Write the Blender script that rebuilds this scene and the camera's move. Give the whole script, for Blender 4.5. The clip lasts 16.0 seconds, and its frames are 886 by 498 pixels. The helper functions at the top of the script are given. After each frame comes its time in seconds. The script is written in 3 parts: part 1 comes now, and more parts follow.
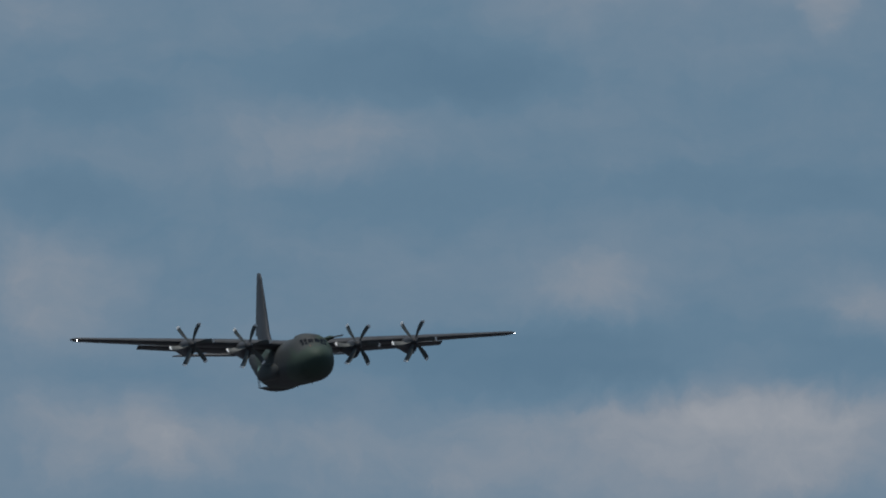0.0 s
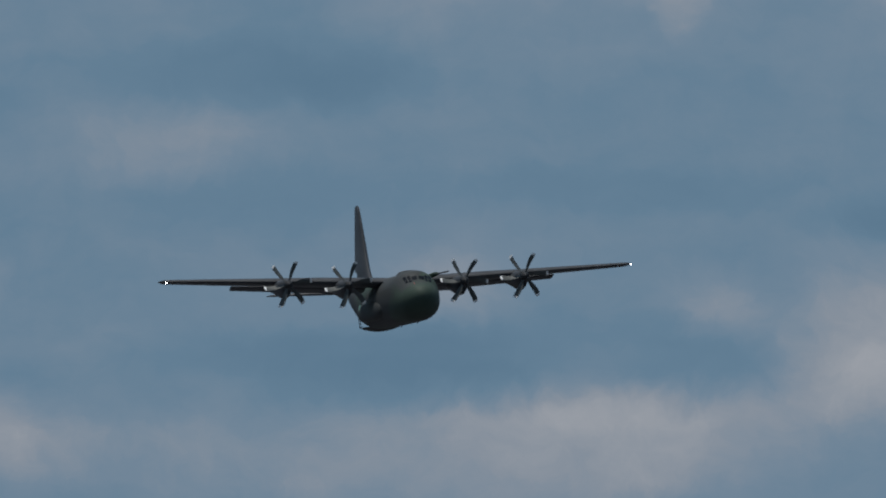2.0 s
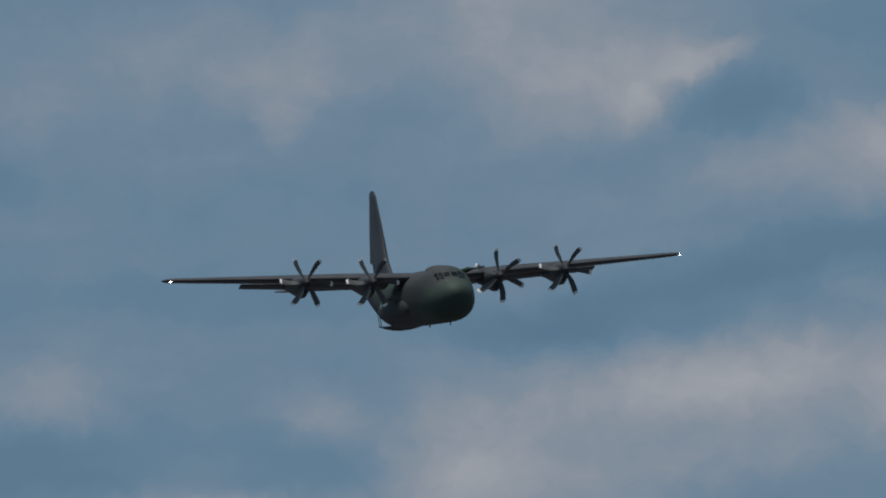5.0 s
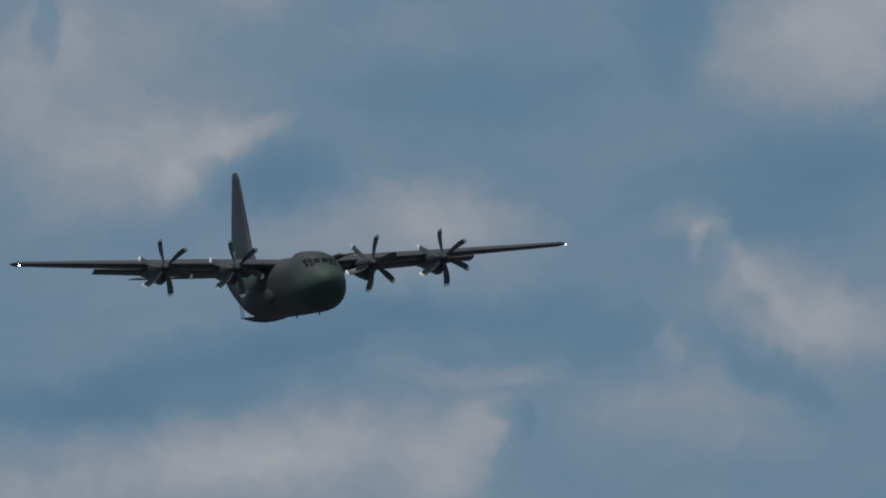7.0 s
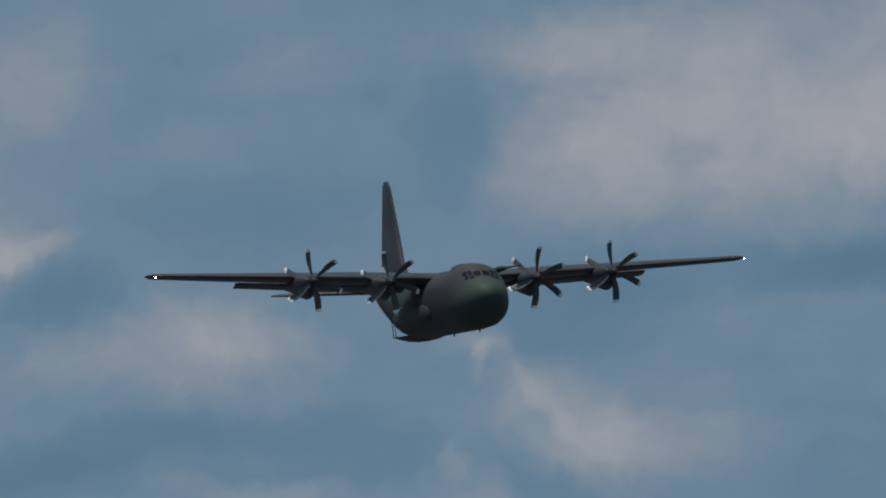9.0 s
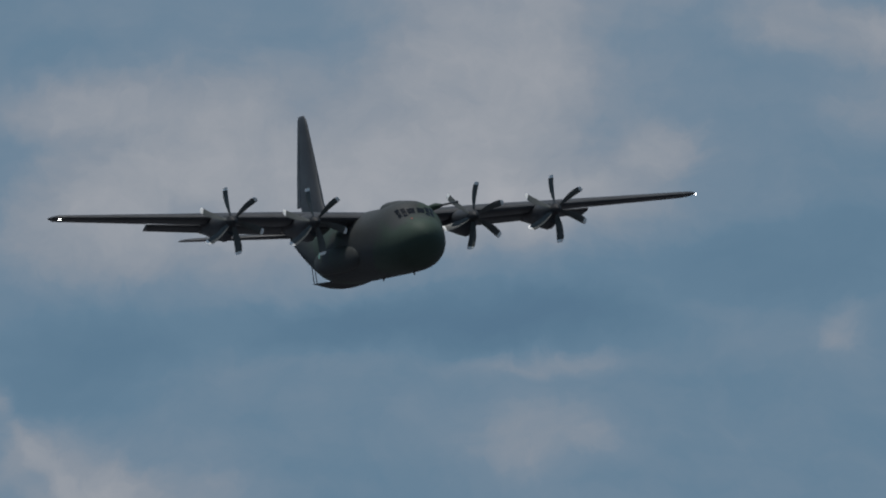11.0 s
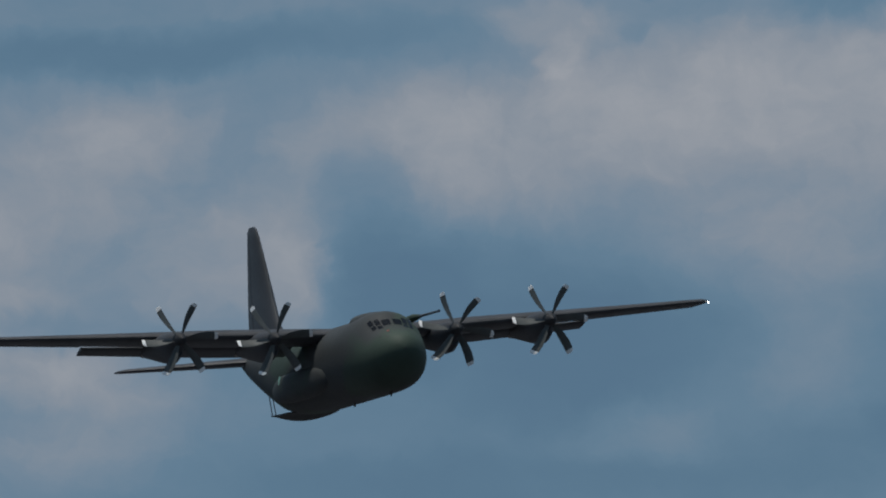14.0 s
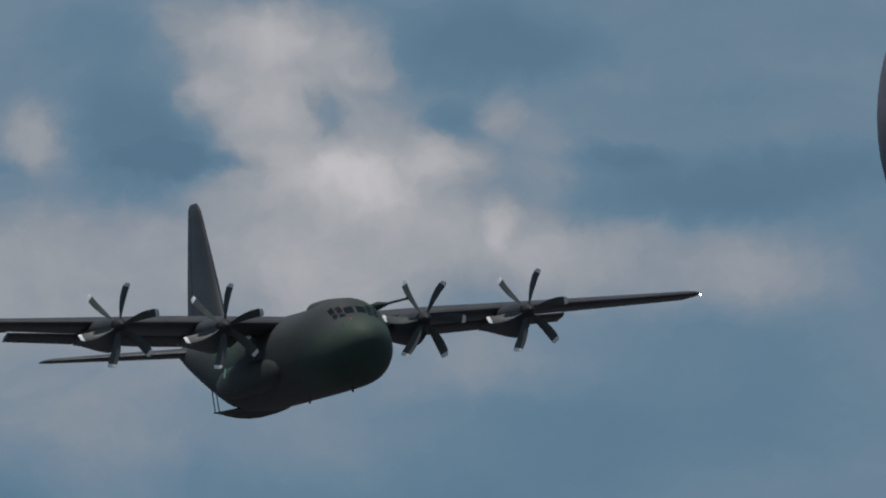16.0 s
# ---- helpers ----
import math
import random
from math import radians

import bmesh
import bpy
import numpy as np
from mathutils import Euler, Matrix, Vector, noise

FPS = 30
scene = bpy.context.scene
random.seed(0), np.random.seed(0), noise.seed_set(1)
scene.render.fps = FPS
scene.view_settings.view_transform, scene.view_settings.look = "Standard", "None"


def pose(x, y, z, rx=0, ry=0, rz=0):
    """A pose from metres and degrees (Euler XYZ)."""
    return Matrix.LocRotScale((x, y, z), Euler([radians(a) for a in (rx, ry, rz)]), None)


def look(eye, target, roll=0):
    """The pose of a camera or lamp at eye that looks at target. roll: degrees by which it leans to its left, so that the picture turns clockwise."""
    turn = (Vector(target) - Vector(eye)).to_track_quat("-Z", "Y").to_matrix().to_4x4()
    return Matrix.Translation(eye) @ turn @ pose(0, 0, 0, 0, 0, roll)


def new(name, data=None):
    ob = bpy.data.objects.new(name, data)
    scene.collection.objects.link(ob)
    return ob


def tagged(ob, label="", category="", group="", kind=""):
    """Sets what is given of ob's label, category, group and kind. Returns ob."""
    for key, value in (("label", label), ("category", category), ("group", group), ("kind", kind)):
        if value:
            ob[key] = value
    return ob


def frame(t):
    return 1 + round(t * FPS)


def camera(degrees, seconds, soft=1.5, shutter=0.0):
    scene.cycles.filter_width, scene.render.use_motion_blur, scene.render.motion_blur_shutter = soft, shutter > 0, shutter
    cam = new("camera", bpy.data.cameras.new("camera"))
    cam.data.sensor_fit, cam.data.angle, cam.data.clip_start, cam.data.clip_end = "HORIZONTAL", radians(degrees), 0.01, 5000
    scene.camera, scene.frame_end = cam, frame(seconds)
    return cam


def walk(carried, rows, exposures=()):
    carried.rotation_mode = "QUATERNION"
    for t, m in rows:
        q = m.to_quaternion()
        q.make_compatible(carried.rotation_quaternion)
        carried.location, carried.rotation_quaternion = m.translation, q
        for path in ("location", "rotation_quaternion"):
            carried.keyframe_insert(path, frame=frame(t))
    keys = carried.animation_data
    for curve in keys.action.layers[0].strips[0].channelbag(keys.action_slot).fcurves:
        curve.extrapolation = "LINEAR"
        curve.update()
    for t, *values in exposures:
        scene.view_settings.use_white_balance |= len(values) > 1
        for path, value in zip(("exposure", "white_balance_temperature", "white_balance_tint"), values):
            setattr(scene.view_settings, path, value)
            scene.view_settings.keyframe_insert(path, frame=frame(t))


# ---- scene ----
CAMERA = [
    (0, -3.8641, 3.5009),
    (0.5, -4.1027, 3.4792),
    (1, -3.9863, 3.3726),
    (1.5, -3.4148, 3.3142),
    (2, -3.3665, 3.5041),
    (2.5, -2.9584, 3.7692),
    (3, -2.5133, 3.8007),
    (3.5, -2.3726, 3.7424),
    (4, -2.2570, 3.7797),
    (4.2, -2.2237, 3.8262),
    (6.3, -1.1045, 3.9207),
    (6.5, -0.8699, 3.9983),
    (7, -0.4755, 4.1292),
    (7.5, -0.2823, 4.2648),
    (8, 0.0177, 4.3333),
    (8.5, 0.2688, 4.4039),
    (9, 0.2556, 4.5228),
    (9.5, 0.6992, 4.5837),
    (10, 1.1802, 4.6035),
    (10.2, 1.3149, 4.6203),
    (12.3, 3.0775, 5.0705),
    (12.5, 3.2356, 5.1589),
    (13, 3.5739, 5.5810),
    (13.5, 4.0822, 5.8594),
    (14, 4.6961, 5.8737),
    (14.3, 5.3658, 5.9342),
    (14.5, 6.2938, 5.9807),
    (15, 6.1107, 5.8773),
    (15.5, 6.5408, 6.1087),
    (16, 7.0656, 6.4944),
]
ROLL = [1.46, 1.49, 2.53, 3.16, 2.80, 2.23, 2.01, 2.37, 3.52, 3.99, 3.75, 3.52, 3.28, 3.08, 3.00, 3.08, 2.82, 2.73, 2.77, 3.23, 3.87, 3.63, 3.36, 3.09, 2.82, 3.90, 5.13, 4.94, 4.50, 3.48, 3.90, 4.16, 3.83]
PITCH = [-0.49, -0.81, -0.76, -0.94, -1.53, -1.75, -2.06, -1.79, -1.41, -1.67, -1.99, -1.45, -0.69, -0.59, -0.62, -1.39, -1.32]
YAW = [-1.25, -1.96, -1.47, -1.84, -2.80, -3.37, -3.13, -5.22, -6.47]

# The camera stands on the ground and pans; CAMERA holds seconds, bearing and elevation in degrees
EYE = Vector((0, 0, 1.7))
cam = camera(2.9669, 16.0, soft=2.0)


def bearing(az, el):
    a, e = radians(az), radians(el)
    return Vector((math.sin(a) * math.cos(e), math.cos(a) * math.cos(e), math.sin(e)))


walk(cam, [(t, look(EYE, EYE + bearing(az, el) * 100)) for t, az, el in CAMERA],
     exposures=[(0, 0.02, 6500, 10), (13.5, 0.02, 6500, 10), (14.5, 0.02, 6610, 10), (16, 0.02, 6610, 10)])

# ---- light ----
SUN_AZ, SUN_EL = -122, 77
sun = new("sun", bpy.data.lights.new("sun", "SUN"))
sun.data.energy, sun.data.angle, sun.data.color = 2.7, radians(1.5), (1.0, 0.96, 0.90)
sun.matrix_basis = look(bearing(SUN_AZ, SUN_EL) * 100, (0, 0, 0))

world = bpy.data.worlds.new("sky")
scene.world = world
world.use_nodes = True
wn, wl = world.node_tree.nodes, world.node_tree.links
wn.clear()


def wmath(op, a, b=None, c=None, clamp=False):
    n = wn.new("ShaderNodeMath")
    n.operation, n.use_clamp = op, clamp
    for i, v in enumerate((a, b, c)):
        if v is None:
            continue
        if isinstance(v, (int, float)):
            n.inputs[i].default_value = v
        else:
            wl.new(v, n.inputs[i])
    return n.outputs[0]


coord = wn.new("ShaderNodeTexCoord").outputs["Generated"]
split = wn.new("ShaderNodeSeparateXYZ")
wl.new(coord, split.inputs[0])
az = wmath("MULTIPLY", wmath("ARCTAN2", split.outputs[0], split.outputs[1]), 57.29578)
el = wmath("MULTIPLY", wmath("ARCSINE", split.outputs[2]), 57.29578)
flat = wn.new("ShaderNodeCombineXYZ")
wl.new(az, flat.inputs[0])
wl.new(el, flat.inputs[1])


def wnoise(vec, scale, detail=4, rough=0.55, stretch=None):
    if stretch:
        m = wn.new("ShaderNodeMapping")
        m.inputs["Scale"].default_value = stretch
        wl.new(vec, m.inputs[0])
        vec = m.outputs[0]
    n = wn.new("ShaderNodeTexNoise")
    n.inputs["Scale"].default_value, n.inputs["Detail"].default_value, n.inputs["Roughness"].default_value = scale, detail, rough
    wl.new(vec, n.inputs["Vector"])
    return n


def warp(vec, scale, amount, detail):
    n = wnoise(vec, scale, detail)
    s = wn.new("ShaderNodeVectorMath")
    s.operation = "SUBTRACT"
    s.inputs[1].default_value = (0.5, 0.5, 0.5)
    wl.new(n.outputs["Color"], s.inputs[0])
    m = wn.new("ShaderNodeVectorMath")
    m.operation = "MULTIPLY_ADD"
    m.inputs[1].default_value = (amount, amount * 0.7, 0.0)
    wl.new(s.outputs[0], m.inputs[0])
    wl.new(vec, m.inputs[2])
    return m.outputs[0]


WARPED = warp(warp(warp(flat.outputs[0], 2.2, 0.30, 3), 8.0, 0.12, 4), 24.0, 0.048, 5)
base = wmath("MULTIPLY_ADD", wnoise(WARPED, 1.6, 6, 0.6, (0.6, 1.3, 1)).outputs[0], 0.55, 0.112)
lift = wn.new("ShaderNodeVectorMath")
lift.operation = "MULTIPLY_ADD"
lift.inputs[1].default_value = (0, 0, 1)
wl.new(base, lift.inputs[0])
wl.new(WARPED, lift.inputs[2])
# bearing, elevation and, as the third number, the thickness of cloud summed so far
deck = [lift.outputs[0]]


def puff(a, e, wide, high, weight, turn=0):
    """A bank of cloud, or a gap where the weight is negative, at a bearing and elevation in degrees."""
    m = wn.new("ShaderNodeMapping")
    m.vector_type = "TEXTURE"
    m.inputs["Location"].default_value = (a, e, 0)
    m.inputs["Rotation"].default_value = (0, 0, radians(turn))
    m.inputs["Scale"].default_value = (wide, high, 1e6)
    wl.new(deck[0], m.inputs[0])
    r = wn.new("ShaderNodeVectorMath")
    r.operation = "LENGTH"
    wl.new(m.outputs[0], r.inputs[0])
    s = wn.new("ShaderNodeMapRange")
    s.interpolation_type = "SMOOTHSTEP"
    for k, v in zip((1, 2, 3, 4), (1.25, 0.25, 0.0, weight)):
        s.inputs[k].default_value = v
    wl.new(r.outputs["Value"], s.inputs[0])
    add = wn.new("ShaderNodeVectorMath")
    add.operation = "MULTIPLY_ADD"
    add.inputs[1].default_value = (0, 0, 1)
    wl.new(s.outputs[0], add.inputs[0])
    wl.new(deck[0], add.inputs[2])
    deck[0] = add.outputs[0]


puff(-4.29, 3.86, 0.30, 0.16, 0.22, 0)
puff(-4.17, 3.84, 0.61, 0.13, 0.08, 0)
puff(-5.16, 3.39, 0.28, 0.26, 0.19, 0)
puff(-4.97, 2.84, 0.41, 0.22, 0.22, 0)
puff(-2.89, 2.84, 0.74, 0.24, 0.32, 0)
puff(-4.21, 2.82, 0.39, 0.17, 0.09, 0)
puff(-3.74, 2.82, 0.20, 0.22, 0.14, 0)
puff(-3.38, 3.39, 0.37, 0.13, 0.16, 0)
puff(-2.51, 3.37, 0.20, 0.13, 0.16, 0)
puff(-2.55, 4.28, 0.09, 0.11, 0.19, 0)
puff(-5.23, 4.30, 0.35, 0.13, 0.16, 0)
puff(-3.55, 4.28, 0.24, 0.13, 0.08, 0)
puff(-4.17, 4.09, 0.70, 0.13, -0.27, 0)
puff(-5.06, 3.99, 0.35, 0.09, -0.20, 0)
puff(-3.64, 3.15, 0.83, 0.12, -0.31, 0)
puff(-2.60, 3.22, 0.35, 0.09, -0.14, 0)
puff(-2.70, 3.69, 0.70, 0.09, -0.17, 0)
puff(-5.16, 3.67, 0.26, 0.11, -0.14, 0)
puff(-4.78, 3.09, 0.65, 0.09, -0.10, 0)
puff(-1.97, 3.28, 0.30, 0.39, 0.17, 0)
puff(-3.29, 2.69, 0.98, 0.30, 0.10, 0)
puff(-2.25, 2.92, 0.54, 0.44, 0.08, 0)
puff(-2.86, 2.88, 0.76, 0.21, 0.05, 0)
puff(-4.66, 2.82, 0.26, 0.20, 0.14, 0)
puff(-4.31, 3.87, 0.24, 0.15, -0.14, 0)
puff(-3.87, 3.75, 0.76, 0.26, -0.07, 0)
puff(-2.55, 4.46, 0.24, 0.17, 0.17, 0)
puff(-2.72, 4.50, 0.52, 0.24, 0.15, 0)
puff(-1.49, 4.41, 0.52, 0.20, 0.31, 20)
puff(-1.36, 4.37, 0.13, 0.13, 0.14, 0)
puff(-1.15, 4.52, 0.17, 0.06, 0.27, 12)
puff(-1.04, 4.36, 0.28, 0.12, -0.36, 0)
puff(-2.53, 4.21, 0.07, 0.09, 0.07, 0)
puff(-1.42, 3.25, 0.94, 0.33, 0.29, 8)
puff(-1.77, 3.04, 0.72, 0.15, 0.14, 0)
puff(-2.72, 2.97, 0.70, 0.10, 0.18, 0)
puff(-3.35, 3.31, 0.30, 0.13, 0.14, 0)
puff(-2.42, 3.29, 0.17, 0.13, 0.14, 0)
puff(-2.44, 3.08, 0.37, 0.13, -0.29, 0)
puff(-1.40, 3.67, 0.70, 0.11, -0.29, 10)
puff(-3.67, 4.10, 0.28, 0.17, -0.18, 0)
puff(-3.29, 3.04, 0.70, 0.09, -0.22, 0)
puff(-1.11, 4.08, 0.35, 0.15, 0.14, 0)
puff(-3.57, 4.46, 0.35, 0.17, 0.09, 0)
puff(-1.88, 4.59, 0.78, 0.33, 0.11, 0)
puff(-1.64, 4.49, 0.46, 0.24, 0.18, 0)
puff(-1.30, 4.45, 0.24, 0.13, 0.11, 30)
puff(-1.85, 4.77, 0.24, 0.20, 0.18, 0)
puff(-1.83, 4.85, 0.07, 0.13, -0.31, 0)
puff(-0.29, 4.62, 0.70, 0.26, -0.12, 0)
puff(-0.41, 4.24, 0.37, 0.15, 0.23, 0)
puff(0.65, 4.77, 0.35, 0.24, 0.32, 0)
puff(0.37, 4.21, 0.14, 0.09, 0.32, 0)
puff(0.36, 4.13, 0.05, 0.08, 0.26, 0)
puff(0.78, 4.40, 0.41, 0.13, -0.32, 0)
puff(-0.82, 3.85, 0.94, 0.09, -0.31, 8)
puff(0.31, 4.34, 0.26, 0.13, -0.17, 0)
puff(-1.05, 3.47, 0.85, 0.18, 0.27, 8)
puff(-0.35, 3.56, 0.13, 0.13, 0.26, 0)
puff(-0.48, 3.39, 0.18, 0.13, 0.26, 0)
puff(-0.26, 3.56, 0.09, 0.07, -0.31, 0)
puff(0.73, 3.89, 0.30, 0.20, 0.29, -30)
puff(0.32, 3.80, 0.05, 0.07, 0.26, 0)
puff(0.31, 3.58, 0.46, 0.20, 0.21, 0)
puff(-1.77, 3.64, 0.41, 0.09, -0.27, 8)
puff(-1.08, 5.11, 0.24, 0.26, 0.28, 0)
puff(-0.32, 5.13, 0.28, 0.11, 0.14, 0)
puff(-0.62, 4.92, 0.17, 0.09, 0.12, 0)
puff(1.23, 4.94, 0.76, 0.46, 0.41, 0)
puff(1.07, 4.86, 0.09, 0.15, -0.07, 20)
puff(1.01, 3.88, 0.41, 0.13, 0.17, 0)
puff(0.48, 4.03, 0.10, 0.11, 0.14, 0)
puff(0.66, 5.21, 0.35, 0.13, 0.27, 0)
puff(0.29, 4.88, 0.15, 0.28, -0.24, 0)
puff(1.52, 4.46, 0.39, 0.11, -0.40, 0)
puff(-0.60, 4.13, 0.61, 0.20, 0.16, 0)
puff(0.82, 3.96, 0.35, 0.13, 0.11, -35)
puff(-0.38, 3.71, 0.35, 0.05, 0.28, 0)
puff(0.00, 3.81, 0.41, 0.13, -0.24, 0)
puff(0.66, 4.24, 0.33, 0.11, -0.19, 0)
puff(1.18, 5.02, 0.78, 0.39, 0.19, 0)
puff(2.25, 4.08, 0.35, 0.16, 0.31, 0)
puff(2.29, 4.45, 0.57, 0.11, -0.29, 0)
puff(2.41, 5.14, 0.76, 0.44, 0.12, 0)
puff(2.00, 5.33, 0.57, 0.61, 0.15, 0)
puff(2.04, 5.52, 0.46, 0.57, 0.30, 0)
puff(2.89, 5.84, 0.59, 0.24, 0.18, 0)
puff(2.19, 4.86, 0.59, 0.18, 0.36, 0)
puff(3.23, 5.48, 0.39, 0.15, 0.28, 0)
puff(3.61, 5.43, 0.35, 0.13, 0.25, 0)
puff(4.02, 5.77, 0.39, 0.28, 0.30, 0)
puff(4.53, 5.71, 0.28, 0.35, -0.43, 0)
puff(3.33, 5.61, 0.24, 0.09, -0.28, 0)
puff(2.47, 5.71, 0.13, 0.13, -0.25, 0)
puff(2.13, 4.52, 0.59, 0.11, -0.36, 0)
puff(4.21, 5.05, 0.70, 0.28, -0.30, 0)
puff(3.08, 4.69, 0.70, 0.22, -0.20, 0)
puff(4.40, 4.59, 0.41, 0.17, 0.28, 0)
puff(3.30, 4.45, 0.13, 0.09, 0.25, 0)
puff(2.26, 4.34, 0.35, 0.07, 0.25, 0)
puff(3.30, 5.62, 0.30, 0.13, 0.20, 0)
puff(2.53, 6.30, 0.44, 0.20, 0.20, 0)
puff(2.47, 5.70, 0.20, 0.13, 0.15, 0)
puff(4.83, 4.94, 0.33, 0.22, -0.15, 0)
puff(2.94, 5.94, 1.09, 0.61, 0.26, 0)
puff(2.37, 5.09, 0.54, 0.33, 0.12, 0)
puff(3.70, 6.26, 0.33, 0.17, 0.23, 0)
puff(4.17, 5.97, 0.24, 0.37, 0.21, 0)
puff(3.54, 6.53, 1.18, 0.10, -0.46, 4)
puff(4.43, 6.03, 0.16, 0.24, -0.24, 0)
puff(4.87, 5.75, 0.59, 0.22, -0.34, 0)
puff(5.06, 6.26, 0.70, 0.33, 0.39, 0)
puff(5.06, 6.64, 0.28, 0.10, 0.29, 0)
puff(5.36, 5.29, 0.28, 0.13, 0.27, 0)
puff(2.66, 5.09, 0.15, 0.13, 0.29, 0)
puff(5.58, 6.18, 0.65, 0.48, 0.17, 0)
puff(5.67, 5.38, 0.59, 0.20, 0.24, 0)
puff(4.92, 5.10, 0.94, 0.13, -0.29, 0)
puff(3.50, 5.23, 0.35, 0.17, 0.21, 0)
puff(6.66, 6.49, 0.52, 0.33, 0.40, 0)
puff(6.42, 6.74, 0.35, 0.13, 0.24, 0)
puff(6.80, 6.72, 0.28, 0.13, 0.24, 0)
puff(7.23, 6.57, 0.07, 0.11, 0.33, 0)
puff(5.57, 6.40, 0.81, 0.33, 0.19, 0)
puff(6.99, 6.53, 0.78, 0.33, 0.15, 0)
puff(5.09, 6.51, 0.09, 0.10, 0.24, 0)
puff(7.50, 6.47, 0.35, 0.26, 0.20, 0)
puff(6.17, 6.78, 0.26, 0.06, -0.57, 0)
puff(7.65, 6.79, 0.22, 0.06, -0.47, 0)
puff(5.19, 6.78, 0.46, 0.05, -0.38, 0)
puff(7.18, 5.76, 0.59, 0.33, -0.24, 0)
puff(5.95, 5.59, 0.28, 0.30, 0.21, 0)
puff(6.51, 5.30, 0.46, 0.13, -0.33, 0)
puff(5.19, 5.53, 0.50, 0.26, -0.28, 0)
puff(7.36, 5.38, 0.46, 0.22, -0.19, 0)
puff(5.36, 6.60, 0.05, 0.04, -0.13, 0)
puff(6.75, 6.39, 0.28, 0.26, 0.15, 0)
puff(5.01, 5.39, 0.70, 0.33, -0.15, 0)
puff(5.95, 5.18, 0.65, 0.20, -0.20, 0)
puff(5.76, 5.43, 1.52, 0.46, -0.29, 0)
puff(7.18, 5.29, 0.65, 0.33, -0.22, 0)
puff(5.34, 6.13, 0.48, 0.24, -0.15, 0)
puff(6.21, 7.22, 0.13, 0.11, 0.26, 0)
puff(6.27, 7.02, 0.11, 0.11, 0.26, 0)
puff(6.43, 6.86, 0.17, 0.13, 0.32, 0)
puff(5.87, 6.16, 0.57, 0.44, 0.23, 0)
puff(8.04, 6.42, 0.57, 0.17, 0.11, 0)
puff(6.91, 5.89, 0.65, 0.22, 0.08, 0)
puff(6.72, 6.86, 0.41, 0.30, 0.53, 0)
puff(6.43, 7.08, 0.27, 0.22, 0.58, 0)
puff(6.58, 7.22, 0.28, 0.11, 0.58, 0)
puff(6.24, 7.27, 0.24, 0.13, 0.32, 0)
puff(6.81, 7.12, 0.17, 0.10, 0.42, 0)
puff(6.87, 6.74, 0.39, 0.20, 0.26, 0)
puff(7.10, 6.80, 0.16, 0.11, 0.47, 0)
puff(7.27, 6.93, 0.09, 0.09, 0.37, 0)
puff(7.38, 6.80, 0.14, 0.18, 0.23, 0)
puff(5.70, 6.87, 0.18, 0.14, 0.47, -20)
puff(6.67, 6.94, 0.10, 0.08, -0.37, 0)
puff(7.15, 6.93, 0.11, 0.09, -0.32, 0)
puff(6.02, 6.86, 0.27, 0.26, -0.50, 0)
puff(5.92, 7.22, 0.30, 0.13, -0.16, 0)
puff(7.25, 7.18, 0.41, 0.16, -0.53, 0)
puff(8.04, 6.70, 0.78, 0.13, -0.53, 4)
puff(7.66, 6.44, 0.72, 0.17, 0.24, 0)
puff(6.05, 6.52, 0.70, 0.17, 0.17, 0)
puff(7.19, 6.53, 0.35, 0.17, 0.32, 0)
puff(8.14, 6.38, 0.35, 0.17, 0.19, 0)
puff(7.19, 6.10, 0.35, 0.20, 0.23, 0)
puff(7.85, 6.00, 0.70, 0.33, -0.32, 0)
puff(-4.00, 2.78, 0.90, 0.20, 0.12, 0)
puff(-4.85, 2.86, 0.13, 0.20, 0.15, 0)
puff(-1.95, 3.20, 0.25, 0.50, 0.04, 0)
puff(-4.20, 3.84, 0.35, 0.12, 0.08, 0)
puff(-3.30, 4.45, 0.70, 0.25, 0.13, 0)
puff(-0.90, 3.40, 0.70, 0.30, 0.12, 0)
puff(-0.42, 3.42, 0.16, 0.30, 0.12, 0)
puff(-0.46, 4.22, 0.40, 0.16, 0.12, 0)
puff(-0.65, 4.20, 0.60, 0.18, 0.05, 0)
puff(-2.10, 4.60, 0.40, 0.25, 0.15, 0)
puff(1.90, 5.00, 0.50, 0.40, 0.12, 0)
puff(-0.50, 4.12, 0.35, 0.22, 0.10, 0)
puff(4.50, 6.20, 0.45, 0.30, 0.20, 0)
puff(5.60, 6.20, 0.70, 0.50, 0.03, 0)
puff(5.95, 5.75, 0.40, 0.30, 0.12, 0)
puff(6.45, 6.25, 0.45, 0.30, 0.27, 0)
puff(6.50, 5.80, 0.50, 0.25, 0.12, 0)
puff(-1.55, 4.95, 0.60, 0.30, 0.20, 0)
puff(-0.60, 4.95, 0.50, 0.25, 0.08, 0)
puff(1.90, 4.78, 0.50, 0.15, 0.12, 0)
puff(1.95, 5.85, 0.40, 0.25, 0.10, 0)
puff(7.60, 6.15, 0.50, 0.25, 0.16, 0)
puff(5.50, 6.10, 0.45, 0.25, -0.16, 0)
puff(-5.20, 3.40, 0.30, 0.25, 0.12, 0)
puff(-5.20, 2.90, 0.35, 0.25, 0.10, 0)
puff(4.50, 6.32, 0.35, 0.20, 0.13, 0)
puff(0.62, 3.72, 0.30, 0.09, -0.26, -35)
puff(0.60, 4.02, 0.28, 0.06, 0.16, -45)
puff(1.05, 3.90, 0.35, 0.20, 0.10, 0)
puff(3.45, 6.05, 0.35, 0.30, 0.10, 0)
